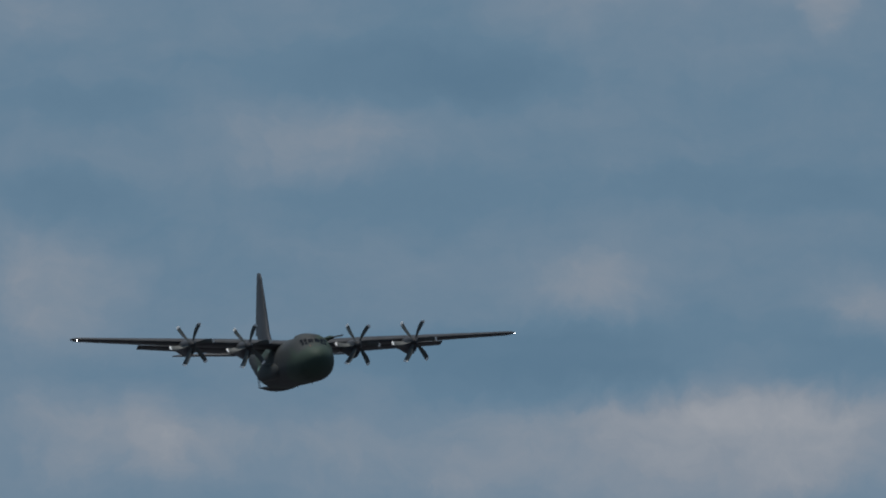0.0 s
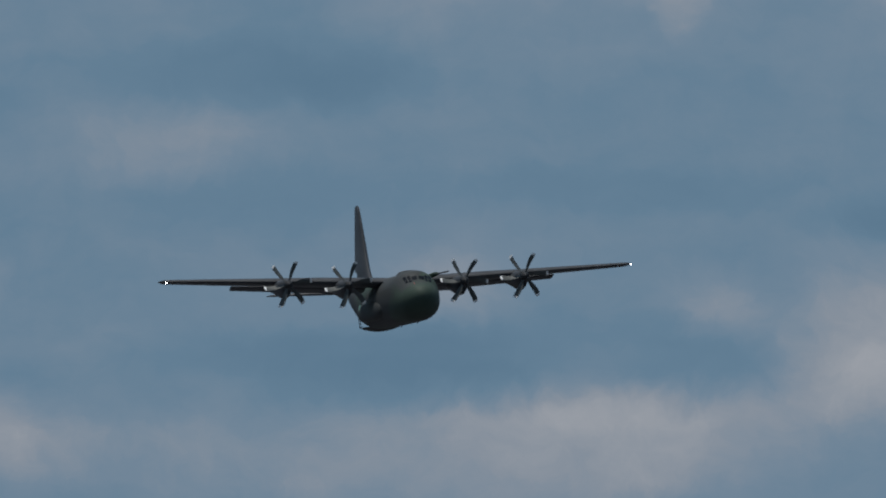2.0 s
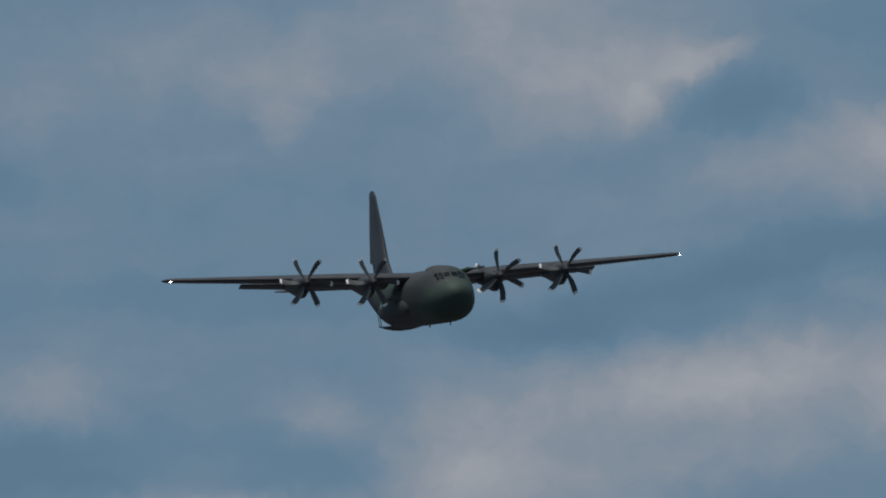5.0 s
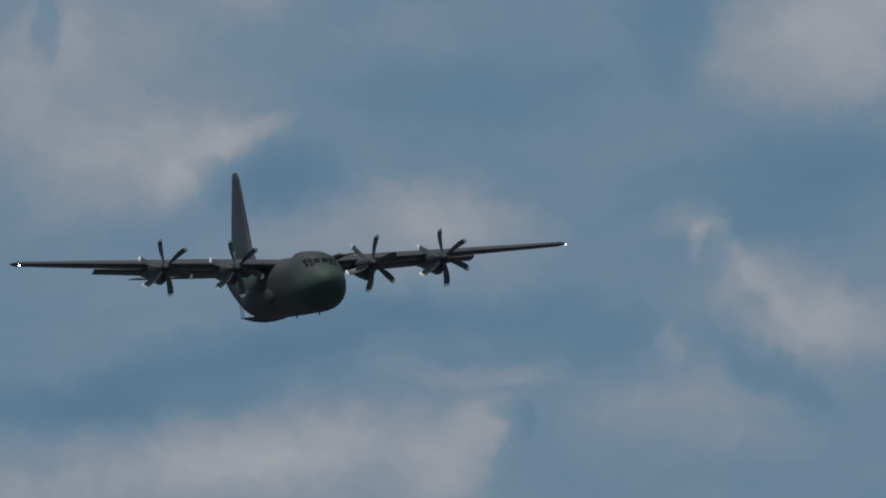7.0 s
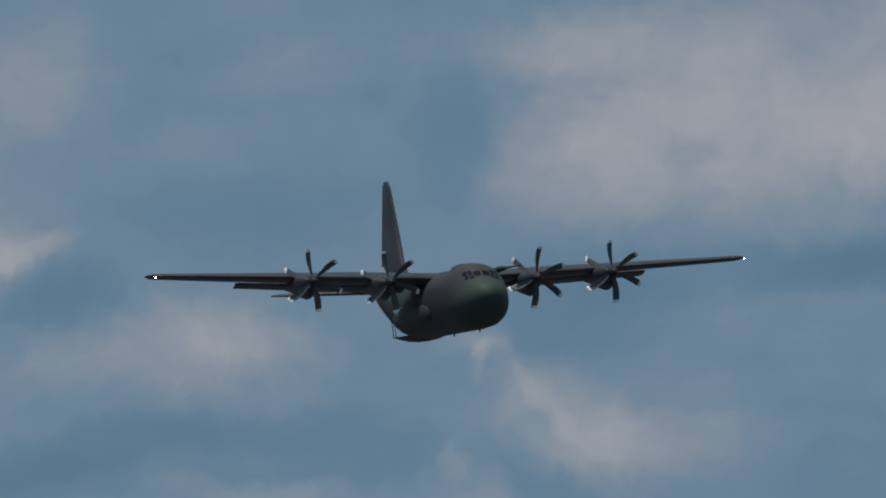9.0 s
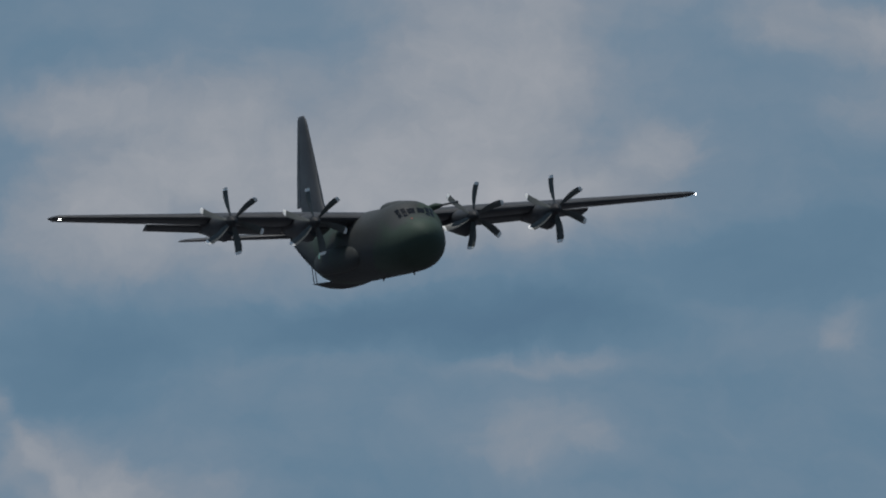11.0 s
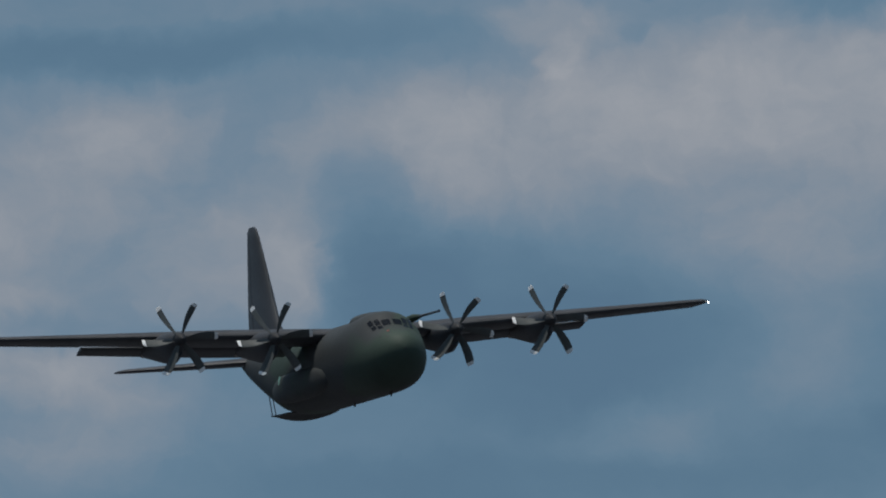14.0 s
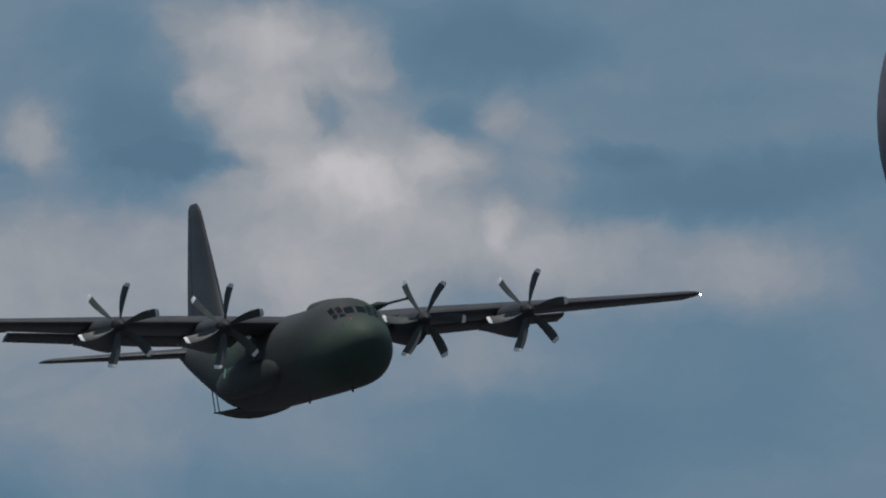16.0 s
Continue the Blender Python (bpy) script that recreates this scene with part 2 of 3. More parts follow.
puff(7.00, 6.30, 0.30, 0.15, 0.09, 0)
puff(6.20, 6.60, 0.30, 0.12, 0.12, 0)
puff(3.90, 5.45, 0.40, 0.10, -0.10, 0)
puff(7.20, 5.25, 0.40, 0.25, -0.12, 0)

total = wn.new("ShaderNodeSeparateXYZ")
wl.new(deck[0], total.inputs[0])
grain = wnoise(WARPED, 5.0, 7, 0.6)
streak = wnoise(WARPED, 2.6, 5, 0.55, (0.35, 1.5, 1))
rough_part = wmath("MULTIPLY_ADD", total.outputs[2], 0.35, 0.14)
tone = wmath("MULTIPLY_ADD", wmath("SUBTRACT", grain.outputs[0], 0.5), rough_part, total.outputs[2])
tone = wmath("MULTIPLY_ADD", wmath("SUBTRACT", streak.outputs[0], 0.5), 0.28, tone)
tone = wmath("MULTIPLY_ADD", tone, 0.5, 0.137, clamp=True)
ramp = wn.new("ShaderNodeValToRGB")
els = ramp.color_ramp.elements
els[0].position, els[0].color = 0.0, (0.088, 0.166, 0.253, 1)
els[1].position, els[1].color = 1.0, (0.52, 0.51, 0.54, 1)
for p, c in ((0.125, (0.097, 0.180, 0.267, 1)), (0.275, (0.118, 0.203, 0.291, 1)), (0.40, (0.160, 0.230, 0.309, 1)), (0.525, (0.232, 0.272, 0.328, 1)), (0.625, (0.291, 0.317, 0.360, 1)), (0.75, (0.362, 0.376, 0.410, 1))):
    e = els.new(p)
    e.color = c
wl.new(tone, ramp.inputs[0])
clouds = wn.new("ShaderNodeBackground")
wl.new(ramp.outputs[0], clouds.inputs[0])
nishita = wn.new("ShaderNodeTexSky")
nishita.sky_type, nishita.sun_disc = "NISHITA", False
nishita.sun_elevation, nishita.sun_rotation = radians(SUN_EL), radians(SUN_AZ)
clear = wn.new("ShaderNodeBackground")
clear.inputs[1].default_value = 0.065
wl.new(nishita.outputs[0], clear.inputs[0])
# the cloud deck is closed low over the horizon and broken overhead
veil = wn.new("ShaderNodeMapRange")
veil.interpolation_type = "SMOOTHSTEP"
for k, v in zip((1, 2, 3, 4), (9.0, 40.0, 0.97, 0.55)):
    veil.inputs[k].default_value = v
wl.new(el, veil.inputs[0])
mix = wn.new("ShaderNodeMixShader")
wl.new(veil.outputs[0], mix.inputs[0])
wl.new(clear.outputs[0], mix.inputs[1])
wl.new(clouds.outputs[0], mix.inputs[2])
out = wn.new("ShaderNodeOutputWorld")
wl.new(mix.outputs[0], out.inputs[0])


# ---- materials ----
def paint(name, colour, rough=0.5, metal=0.0, vary=0.25, scale=0.6, bump=0.02, spec=0.5, second=None):
    m = bpy.data.materials.new(name)
    m.use_nodes = True
    n, l = m.node_tree.nodes, m.node_tree.links
    b = n["Principled BSDF"]
    tc = n.new("ShaderNodeTexCoord")
    big = n.new("ShaderNodeTexNoise")
    big.inputs["Scale"].default_value, big.inputs["Detail"].default_value = scale, 4
    fine = n.new("ShaderNodeTexNoise")
    fine.inputs["Scale"].default_value, fine.inputs["Detail"].default_value = scale * 14, 5
    streak = n.new("ShaderNodeMapping")
    streak.inputs["Scale"].default_value = (0.25, 1, 1)
    l.new(tc.outputs["Object"], streak.inputs[0])
    l.new(streak.outputs[0], big.inputs["Vector"])
    l.new(tc.outputs["Object"], fine.inputs["Vector"])
    add = n.new("ShaderNodeMath")
    add.operation = "MULTIPLY_ADD"
    add.inputs[1].default_value = 0.4
    l.new(fine.outputs[0], add.inputs[0])
    l.new(big.outputs[0], add.inputs[2])
    r = n.new("ShaderNodeMapRange")
    for k, v in zip((1, 2, 3, 4), (0.45, 0.95, 1 - vary, 1 + vary)):
        r.inputs[k].default_value = v
    l.new(add.outputs[0], r.inputs[0])
    mul = n.new("ShaderNodeVectorMath")
    mul.operation = "SCALE"
    mul.inputs[0].default_value = colour
    if second:
        # two-tone camouflage in broad soft-edged patches
        blot = n.new("ShaderNodeTexNoise")
        blot.inputs["Scale"].default_value, blot.inputs["Detail"].default_value = 0.22, 2
        l.new(tc.outputs["Object"], blot.inputs["Vector"])
        edge = n.new("ShaderNodeMapRange")
        edge.inputs[1].default_value, edge.inputs[2].default_value = 0.44, 0.50
        l.new(blot.outputs[0], edge.inputs[0])
        two = n.new("ShaderNodeMix")
        two.data_type = "RGBA"
        two.inputs[6].default_value, two.inputs[7].default_value = (*colour, 1), (*second, 1)
        l.new(edge.outputs[0], two.inputs[0])
        l.new(two.outputs[2], mul.inputs[0])
    l.new(r.outputs[0], mul.inputs["Scale"])
    l.new(mul.outputs[0], b.inputs["Base Color"])
    rr = n.new("ShaderNodeMapRange")
    for k, v in zip((1, 2, 3, 4), (0.3, 0.8, max(rough - 0.1, 0.03), min(rough + 0.12, 1))):
        rr.inputs[k].default_value = v
    l.new(fine.outputs[0], rr.inputs[0])
    l.new(rr.outputs[0], b.inputs["Roughness"])
    b.inputs["Metallic"].default_value = metal
    b.inputs["Specular IOR Level"].default_value = spec
    if bump:
        bp = n.new("ShaderNodeBump")
        bp.inputs["Strength"].default_value, bp.inputs["Distance"].default_value = 0.3, bump
        l.new(fine.outputs[0], bp.inputs["Height"])
        l.new(bp.outputs[0], b.inputs["Normal"])
    return m


def glow(name, colour, power):
    m = bpy.data.materials.new(name)
    m.use_nodes = True
    b = m.node_tree.nodes["Principled BSDF"]
    b.inputs["Base Color"].default_value = (*colour, 1)
    b.inputs["Emission Color"].default_value = (*colour, 1)
    b.inputs["Emission Strength"].default_value = power
    return m


GREEN = paint("dark_green_paint", (0.043, 0.063, 0.050), 0.66, spec=0.2, second=(0.046, 0.051, 0.052))
GREY = paint("dark_grey_green_paint", (0.048, 0.052, 0.058), 0.55, spec=0.28)
RADOME = paint("radome_paint", (0.045, 0.067, 0.053), 0.66, spec=0.2, vary=0.15)
LANTERN = paint("dark_grey_paint", (0.12, 0.12, 0.15), 0.6)
BLACK = paint("black_rubber", (0.018, 0.018, 0.02), 0.6)
BLADE = paint("blade_grey", (0.080, 0.088, 0.086), 0.5, spec=0.3, vary=0.2, scale=2)
WHITE = paint("white_tip_paint", (0.85, 0.85, 0.83), 0.22, vary=0.06, scale=3, bump=0)
STEEL = paint("burnt_metal", (0.16, 0.14, 0.12), 0.4, metal=0.9)
GLASS = paint("window_glass", (0.008, 0.010, 0.013), 0.22, vary=0.1, bump=0, spec=0.15)
RED = paint("red_marking", (0.35, 0.05, 0.04), 0.5, bump=0)
# cool grey set for the bounce on the aircraft's underside
GROUND = paint("grey_bounce_ground", (0.066, 0.068, 0.076), 0.9, vary=0.45, scale=0.08, bump=0.05, spec=0.2)
SPINNER = paint("spinner_paint", (0.035, 0.037, 0.040), 0.6, spec=0.2)
TEAL = paint("teal_strip", (0.22, 0.42, 0.38), 0.4, vary=0.1, bump=0)
LAMP_W = glow("white_light", (1.0, 0.96, 0.88), 14)
LAMP_S = glow("dim_white_light", (0.95, 0.97, 1.0), 5)


# ---- mesh tools ----
def part(name, bm, material, parent, label="", smooth=True):
    me = bpy.data.meshes.new(name)
    bmesh.ops.recalc_face_normals(bm, faces=bm.faces)
    if smooth:
        for f in bm.faces:
            f.smooth = True
        for e in bm.edges:
            if len(e.link_faces) == 2 and e.calc_face_angle(0) > radians(38):
                e.smooth = False
    bm.to_mesh(me)
    bm.free()
    for m in material if isinstance(material, (list, tuple)) else (material,):
        me.materials.append(m)
    ob = new(name, me)
    ob.parent = parent
    if label:
        ob["label"] = label
    return ob


def loft(bm, rings, cap=True, closed=True):
    """Skin a row of rings of points."""
    vs = [[bm.verts.new(p) for p in ring] for ring in rings]
    n = len(vs[0])
    for a, b in zip(vs, vs[1:]):
        for i in range(n if closed else n - 1):
            j = (i + 1) % n
            bm.faces.new((a[i], a[j], b[j], b[i]))
    if cap:
        bm.faces.new(vs[0])
        bm.faces.new(vs[-1])
    return vs


def tube(bm, pts, radii, seg=12):
    rings = []
    for i, (p, r) in enumerate(zip(pts, radii)):
        p = Vector(p)
        d = (Vector(pts[min(i + 1, len(pts) - 1)]) - Vector(pts[max(i - 1, 0)])).normalized()
        u = d.orthogonal().normalized() if abs(d.z) > 0.95 else d.cross(Vector((0, 0, 1))).normalized()
        v = d.cross(u)
        rings.append([p + (u * math.cos(a) + v * math.sin(a)) * r for a in (2 * math.pi * k / seg for k in range(seg))])
    loft(bm, rings)


def foil(x_le, chord, thick, y, z, n=14, twist=0.0, upright=False, c0=0.0, c1=1.0):
    """A wing section: leading edge at x_le (x points forward), thickness as a share of the chord."""
    pts = []
    for k in range(2 * n):
        a = math.pi * k / n
        c = c0 + (c1 - c0) * 0.5 * (1 + math.cos(a))
        h = 5 * thick * (0.2969 * math.sqrt(c) - 0.126 * c - 0.3516 * c * c + 0.2843 * c ** 3 - 0.1015 * c ** 4)
        camber = 0.02 * (1 - (2 * c - 1) ** 2)
        zz = (camber + (h if k <= n else -h)) * chord if not upright else (h if k <= n else -h) * chord
        xx = -c * chord
        if upright:
            pts.append((x_le + xx, zz, z))
        else:
            pts.append((x_le + xx, y, z + zz + twist * xx))
    return pts


# ---- the ground ----
# added sheet, never in view, that throws light up at the belly
bm = bmesh.new()
bmesh.ops.create_circle(bm, cap_ends=True, segments=96, radius=4900)
ground = part("ground", bm, GROUND, None, smooth=False)
tagged(ground, "wide flat grey ground, unseen, added to bounce light upwards", "ground", kind="structure")

# ---- the aircraft: x forward from the nose tip, y to its left, z up ----
plane = new("transport_aircraft")
tagged(plane, "dark green four-engined propeller transport aircraft flying with its ramp open", "aircraft")

# station, half width, underside, roof, height of greatest width, squareness of the underside
HULL = [
    (1.75, 0.05, 2.88, 2.98, 2.93, 2.0), (1.87, 0.46, 2.48, 3.32, 2.90, 2.0), (2.25, 0.93, 1.94, 3.70, 2.80, 2.0),
    (2.90, 1.35, 1.44, 3.99, 2.66, 2.0), (3.75, 1.68, 1.10, 4.28, 2.60, 2.1), (4.20, 1.80, 0.98, 4.60, 2.60, 2.1),
    (4.80, 1.94, 0.92, 5.00, 2.65, 2.2), (5.60, 2.06, 0.88, 5.18, 2.72, 2.3), (7.00, 2.15, 0.86, 5.16, 2.80, 2.4),
    (9.00, 2.17, 0.86, 5.02, 2.85, 2.5), (20.3, 2.17, 0.88, 5.02, 2.85, 2.5), (22.0, 2.13, 1.40, 5.02, 3.10, 2.9),
    (24.0, 2.05, 2.04, 5.02, 3.60, 3.0), (27.0, 1.75, 3.00, 5.04, 4.00, 3.0), (29.5, 1.32, 3.66, 5.05, 4.35, 2.8),
    (31.5, 0.95, 4.18, 5.00, 4.62, 2.5), (32.9, 0.30, 4.50, 4.86, 4.68, 2.0),
]


def hull(s, a, grow=0.0):
    """A point of the fuselage skin at station s; a: the angle round it, 0 to the left, 90 degrees up."""
    s = min(max(s, 1.75), 32.9)
    i = max(k for k in range(len(HULL) - 1) if HULL[k][0] <= s)
    p, q = HULL[i], HULL[i + 1]
    h = q[0] - p[0]
    f = (s - p[0]) / h
    prev, nxt = HULL[max(i - 1, 0)], HULL[min(i + 2, len(HULL) - 1)]
    v = []
    for k in range(1, 6):
        d = (q[k] - p[k]) / h
        d0 = (p[k] - prev[k]) / (p[0] - prev[0]) if i > 0 else d * 2
        d1 = (nxt[k] - q[k]) / (nxt[0] - q[0]) if i + 2 < len(HULL) else d
        m0 = 0 if d * d0 <= 0 else 2 * d * d0 / (d + d0)
        m1 = 0 if d * d1 <= 0 else 2 * d * d1 / (d + d1)
        v.append((1 + 2 * f) * (1 - f) ** 2 * p[k] + f * (1 - f) ** 2 * h * m0 + f * f * (3 - 2 * f) * q[k] + f * f * (f - 1) * h * m1)
    w, zb, zt, zc, sq = v
    c, sn = math.cos(a), math.sin(a)
    e = 2 / (2.15 if sn > 0 else sq)
    y = (w + grow) * math.copysign(abs(c) ** e, c)
    z = zc + (zt - zc + grow if sn > 0 else zc - zb + grow) * math.copysign(abs(sn) ** e, sn)
    return Vector((-s, y, z))


bm = bmesh.new()
stations = [1.75, 1.79, 1.87, 2.02, 2.25, 2.55, 2.9, 3.3, 3.6, 3.75, 3.9, 4.05, 4.2, 4.4, 4.6, 4.8, 5.2, 5.6, 6.2, 7, 8, 9, 11, 13, 15, 17, 19, 20.3, 21.1, 22, 23, 24, 25, 26, 27, 28, 29, 29.5, 30.5, 31.0, 31.5, 32, 32.5, 32.9]
SEG = 48
loft(bm, [[hull(s, 2 * math.pi * k / SEG) for k in range(SEG)] for s in stations])
fuselage = part("fuselage", bm, GREEN, plane, "dark green painted fuselage")


def patch(s0, s1, a0, a1, grow, thick, shear=0.0, n=4):
    """A curved panel that lies on the fuselage skin."""
    bm = bmesh.new()
    outer, inner = [], []
    for i in range(n + 1):
        ro, ri = [], []
        for j in range(n + 1):
            u, v = i / n, j / n
            a = radians(a0 + (a1 - a0) * v)
            s = s0 + (s1 - s0) * u + shear * v
            ro.append(bm.verts.new(hull(s, a, grow)))
            ri.append(bm.verts.new(hull(s, a, grow - thick)))
        outer.append(ro)
        inner.append(ri)
    for i in range(n):
        for j in range(n):
            bm.faces.new((outer[i][j], outer[i + 1][j], outer[i + 1][j + 1], outer[i][j + 1]))
            bm.faces.new((inner[i][j], inner[i][j + 1], inner[i + 1][j + 1], inner[i + 1][j]))
    rim = [(i, 0) for i in range(n)] + [(n, j) for j in range(n)] + [(i, n) for i in range(n, 0, -1)] + [(0, j) for j in range(n, 0, -1)]
    for (i, j), (k, l) in zip(rim, rim[1:] + rim[:1]):
        bm.faces.new((outer[i][j], inner[i][j], inner[k][l], outer[k][l]))
    return bm


part("radome", patch(1.752, 2.9, 0, 359.9, 0.006, 0.004, n=24), RADOME, fuselage, "green nose radome")


def wing_at(y):
    """Leading edge, chord, thickness and height of the main wing at a distance from the middle."""
    f = max(0.0, (y - 6.6) / (20.2 - 6.6))
    return -12.0 - 1.0 * f, 4.88 - 2.45 * f, 0.165 - 0.04 * f, 4.42 + 0.0420 * y


for side in (1, -1):
    bm = bmesh.new()
    rings = []
    for y in (0.0, 2.0, 5.0, 6.6, 9, 11, 13.9, 16, 18, 19.4, 19.9, 20.15, 20.28, 20.34):
        x, c, t, z = wing_at(y)
        k = 1.0 if y < 19.5 else max(0.3, 1 - ((y - 19.4) / 1.08) ** 4)
        rings.append([(px, py * side, pz) for px, py, pz in foil(x - (1 - k) * 0.5 * c, c * k, t * k, y, z + 0.07, twist=0.06, c1=0.76)])
    loft(bm, rings)
    wing = part("wing", bm, GREY, plane)
    bm = bmesh.new()
    rings = []
    for y in (2.3, 6.6, 10, 13.9):
        x, c, t, z = wing_at(y)
        rings.append([(px, py * side, pz) for px, py, pz in foil(x - c * 0.69 - 0.35, c * 0.37, 0.15, y, z - 0.24, n=8, twist=0.24)])
    loft(bm, rings)
    part("flap", bm, GREY, wing, "lowered wing flap")
    bm = bmesh.new()
    rings = []
    for y in (13.95, 16, 18, 19.4, 19.9):
        x, c, t, z = wing_at(y)
        k = 1.0 if y < 19.5 else max(0.3, 1 - ((y - 19.4) / 1.08) ** 4)
        rings.append([(px, py * side, pz) for px, py, pz in foil(x - (1 - k) * 0.5 * c, c * k, t * k, y, z + 0.07, n=8, twist=0.06, c0=0.768)])
    loft(bm, rings)
    part("aileron", bm, GREY, wing)
    bm = bmesh.new()
    tip = wing_at(20.1)
    bmesh.ops.create_uvsphere(bm, u_segments=12, v_segments=8, radius=0.12 if side < 0 else 0.06, matrix=pose(tip[0] - 0.35, (20.2 if side > 0 else 19.85) * side, tip[3]) @ Matrix.Diagonal((1.6, 0.8, 0.8, 1)))
    part("wingtip_light", bm, LAMP_W if side < 0 else LAMP_S, wing, "lit white wingtip light")

# tail
bm = bmesh.new()
rings = []
for z, le, c, t in ((4.6, -23.6, 9.0, 0.07), (5.2, -24.9, 7.7, 0.09), (6.2, -26.35, 6.25, 0.115), (8.0, -27.35, 4.95, 0.12), (10.0, -28.5, 3.35, 0.12), (11.2, -29.2, 2.35, 0.12), (11.6, -29.5, 1.95, 0.11), (11.82, -29.9, 1.2, 0.07)):
    rings.append((z, le, c, t))
loft(bm, [foil(le, c, t, 0, z, upright=True, c1=0.72) for z, le, c, t in rings])
fin = part("tail_fin", bm, GREY, plane)
bm = bmesh.new()
loft(bm, [foil(le, c, t, 0, z, n=8, upright=True, c0=0.728) for z, le, c, t in rings[2:]])
part("rudder", bm, GREY, fin)
for side in (1, -1):
    bm = bmesh.new()
    rings = []
    for y, le, c, t in ((0.2, -27.4, 4.3, 0.12), (1.5, -27.8, 3.9, 0.12), (5, -28.9, 2.9, 0.11), (7.6, -29.75, 2.05, 0.10), (8.0, -30.1, 1.4, 0.08), (8.1, -30.4, 0.8, 0.05)):
        rings.append((y, le, c, t))
    loft(bm, [[(px, py * side, pz) for px, py, pz in foil(le, c, t, y, 4.38, c1=0.68)] for y, le, c, t in rings])
    tailplane = part("tailplane", bm, GREY, plane)
    bm = bmesh.new()
    loft(bm, [[(px, py * side, pz) for px, py, pz in foil(le, c, t, y, 4.38, n=8, c0=0.688)] for y, le, c, t in rings[1:-1]])
    part("elevator", bm, GREY, tailplane)

# wheel fairings
for side in (1, -1):
    bm = bmesh.new()
    rings = []
    for s, w, h in ((10.0, 0.05, 0.1), (10.15, 0.24, 0.30), (10.7, 0.38, 0.50), (11.6, 0.48, 0.66), (12.8, 0.55, 0.76), (15, 0.60, 0.80), (18.5, 0.57, 0.78), (19.8, 0.42, 0.60), (20.8, 0.24, 0.36), (21.4, 0.05, 0.1)):
        rings.append([(-s, side * (1.92 + w * math.copysign(abs(math.cos(a)) ** 0.75, math.cos(a))), 2.18 + h * math.copysign(abs(math.sin(a)) ** 0.8, math.sin(a))) for a in (2 * math.pi * k / 24 for k in range(24))])
    loft(bm, rings)
    fairing = part("wheel_fairing", bm, GREEN, plane)
    bm = bmesh.new()
    tube(bm, [(-18.2, side * 2.47, 2.42), (-18.22, side * 2.43, 2.66), (-18.24, side * 2.36, 2.86)], [0.07, 0.07, 0.07], 8)
    part("teal_strip", bm, TEAL, fairing, "pale teal upright strip")

# open cargo ramp and its arms
bm = bmesh.new()
rings = []
for s, w, zb, zt in ((20.2, 1.3, 1.0, 1.1), (20.9, 1.45, 0.86, 1.1), (21.8, 1.52, 0.72, 1.1), (22.8, 1.54, 0.72, 1.12), (23.4, 1.54, 0.88, 1.14), (23.7, 1.52, 1.06, 1.15)):
    rings.append([(-s, w * u, zb + (min(zb + 0.3, zt - 0.06) - zb) * u * u) for u in (-1, -0.75, -0.4, 0, 0.4, 0.75, 1)] + [(-s, w, zt), (-s, -w, zt)])
loft(bm, rings)
ramp_part = part("cargo_ramp", bm, GREEN, plane, "lowered rear cargo ramp", smooth=False)
for side in (1, -1):
    for s, top in ((23.5, 2.6), (22.8, 2.4)):
        bm = bmesh.new()
        tube(bm, [(-s, 1.5 * side, 1.08), (-s - 0.1, 1.62 * side, top)], [0.03, 0.03], 6)
        part("ramp_arm", bm, BLACK, ramp_part, "thin ramp support arm")

# engines
for y in (4.97, 10.15, -4.97, -10.15):
    hz = 4.29 if abs(y) < 6 else 4.52
    bm = bmesh.new()
    rings = []
    for s, w, zt, zb in ((9.45, 0.36, 0.36, -0.40), (9.8, 0.50, 0.46, -0.86), (10.4, 0.60, 0.50, -1.14), (11.4, 0.64, 0.52, -1.16), (13.0, 0.62, 0.52, -0.95), (14.6, 0.50, 0.42, -0.70), (16.0, 0.34, 0.25, -0.48), (16.6, 0.24, 0.1, -0.40)):
        rings.append([(-s, y + w * math.cos(a) * (1 if math.sin(a) > 0 else 1 - 0.42 * math.sin(a) ** 2), hz + (zt * math.sin(a) if math.sin(a) > 0 else -zb * math.sin(a))) for a in (2 * math.pi * k / 24 for k in range(24))])
    loft(bm, rings)
    nacelle = part("engine_nacelle", bm, GREY, plane)
    bm = bmesh.new()
    tube(bm, [(-9.66, y, hz - 0.66), (-9.9, y, hz - 0.70)], [0.20, 0.24], 16)
    part("air_intake", bm, BLACK, nacelle, "dark air intake under the spinner")
    bm = bmesh.new()
    tube(bm, [(-16.4, y, hz - 0.16), (-17.0, y, hz - 0.14)], [0.24, 0.22], 16)
    part("exhaust_pipe", bm, STEEL, nacelle, "burnt metal exhaust pipe")


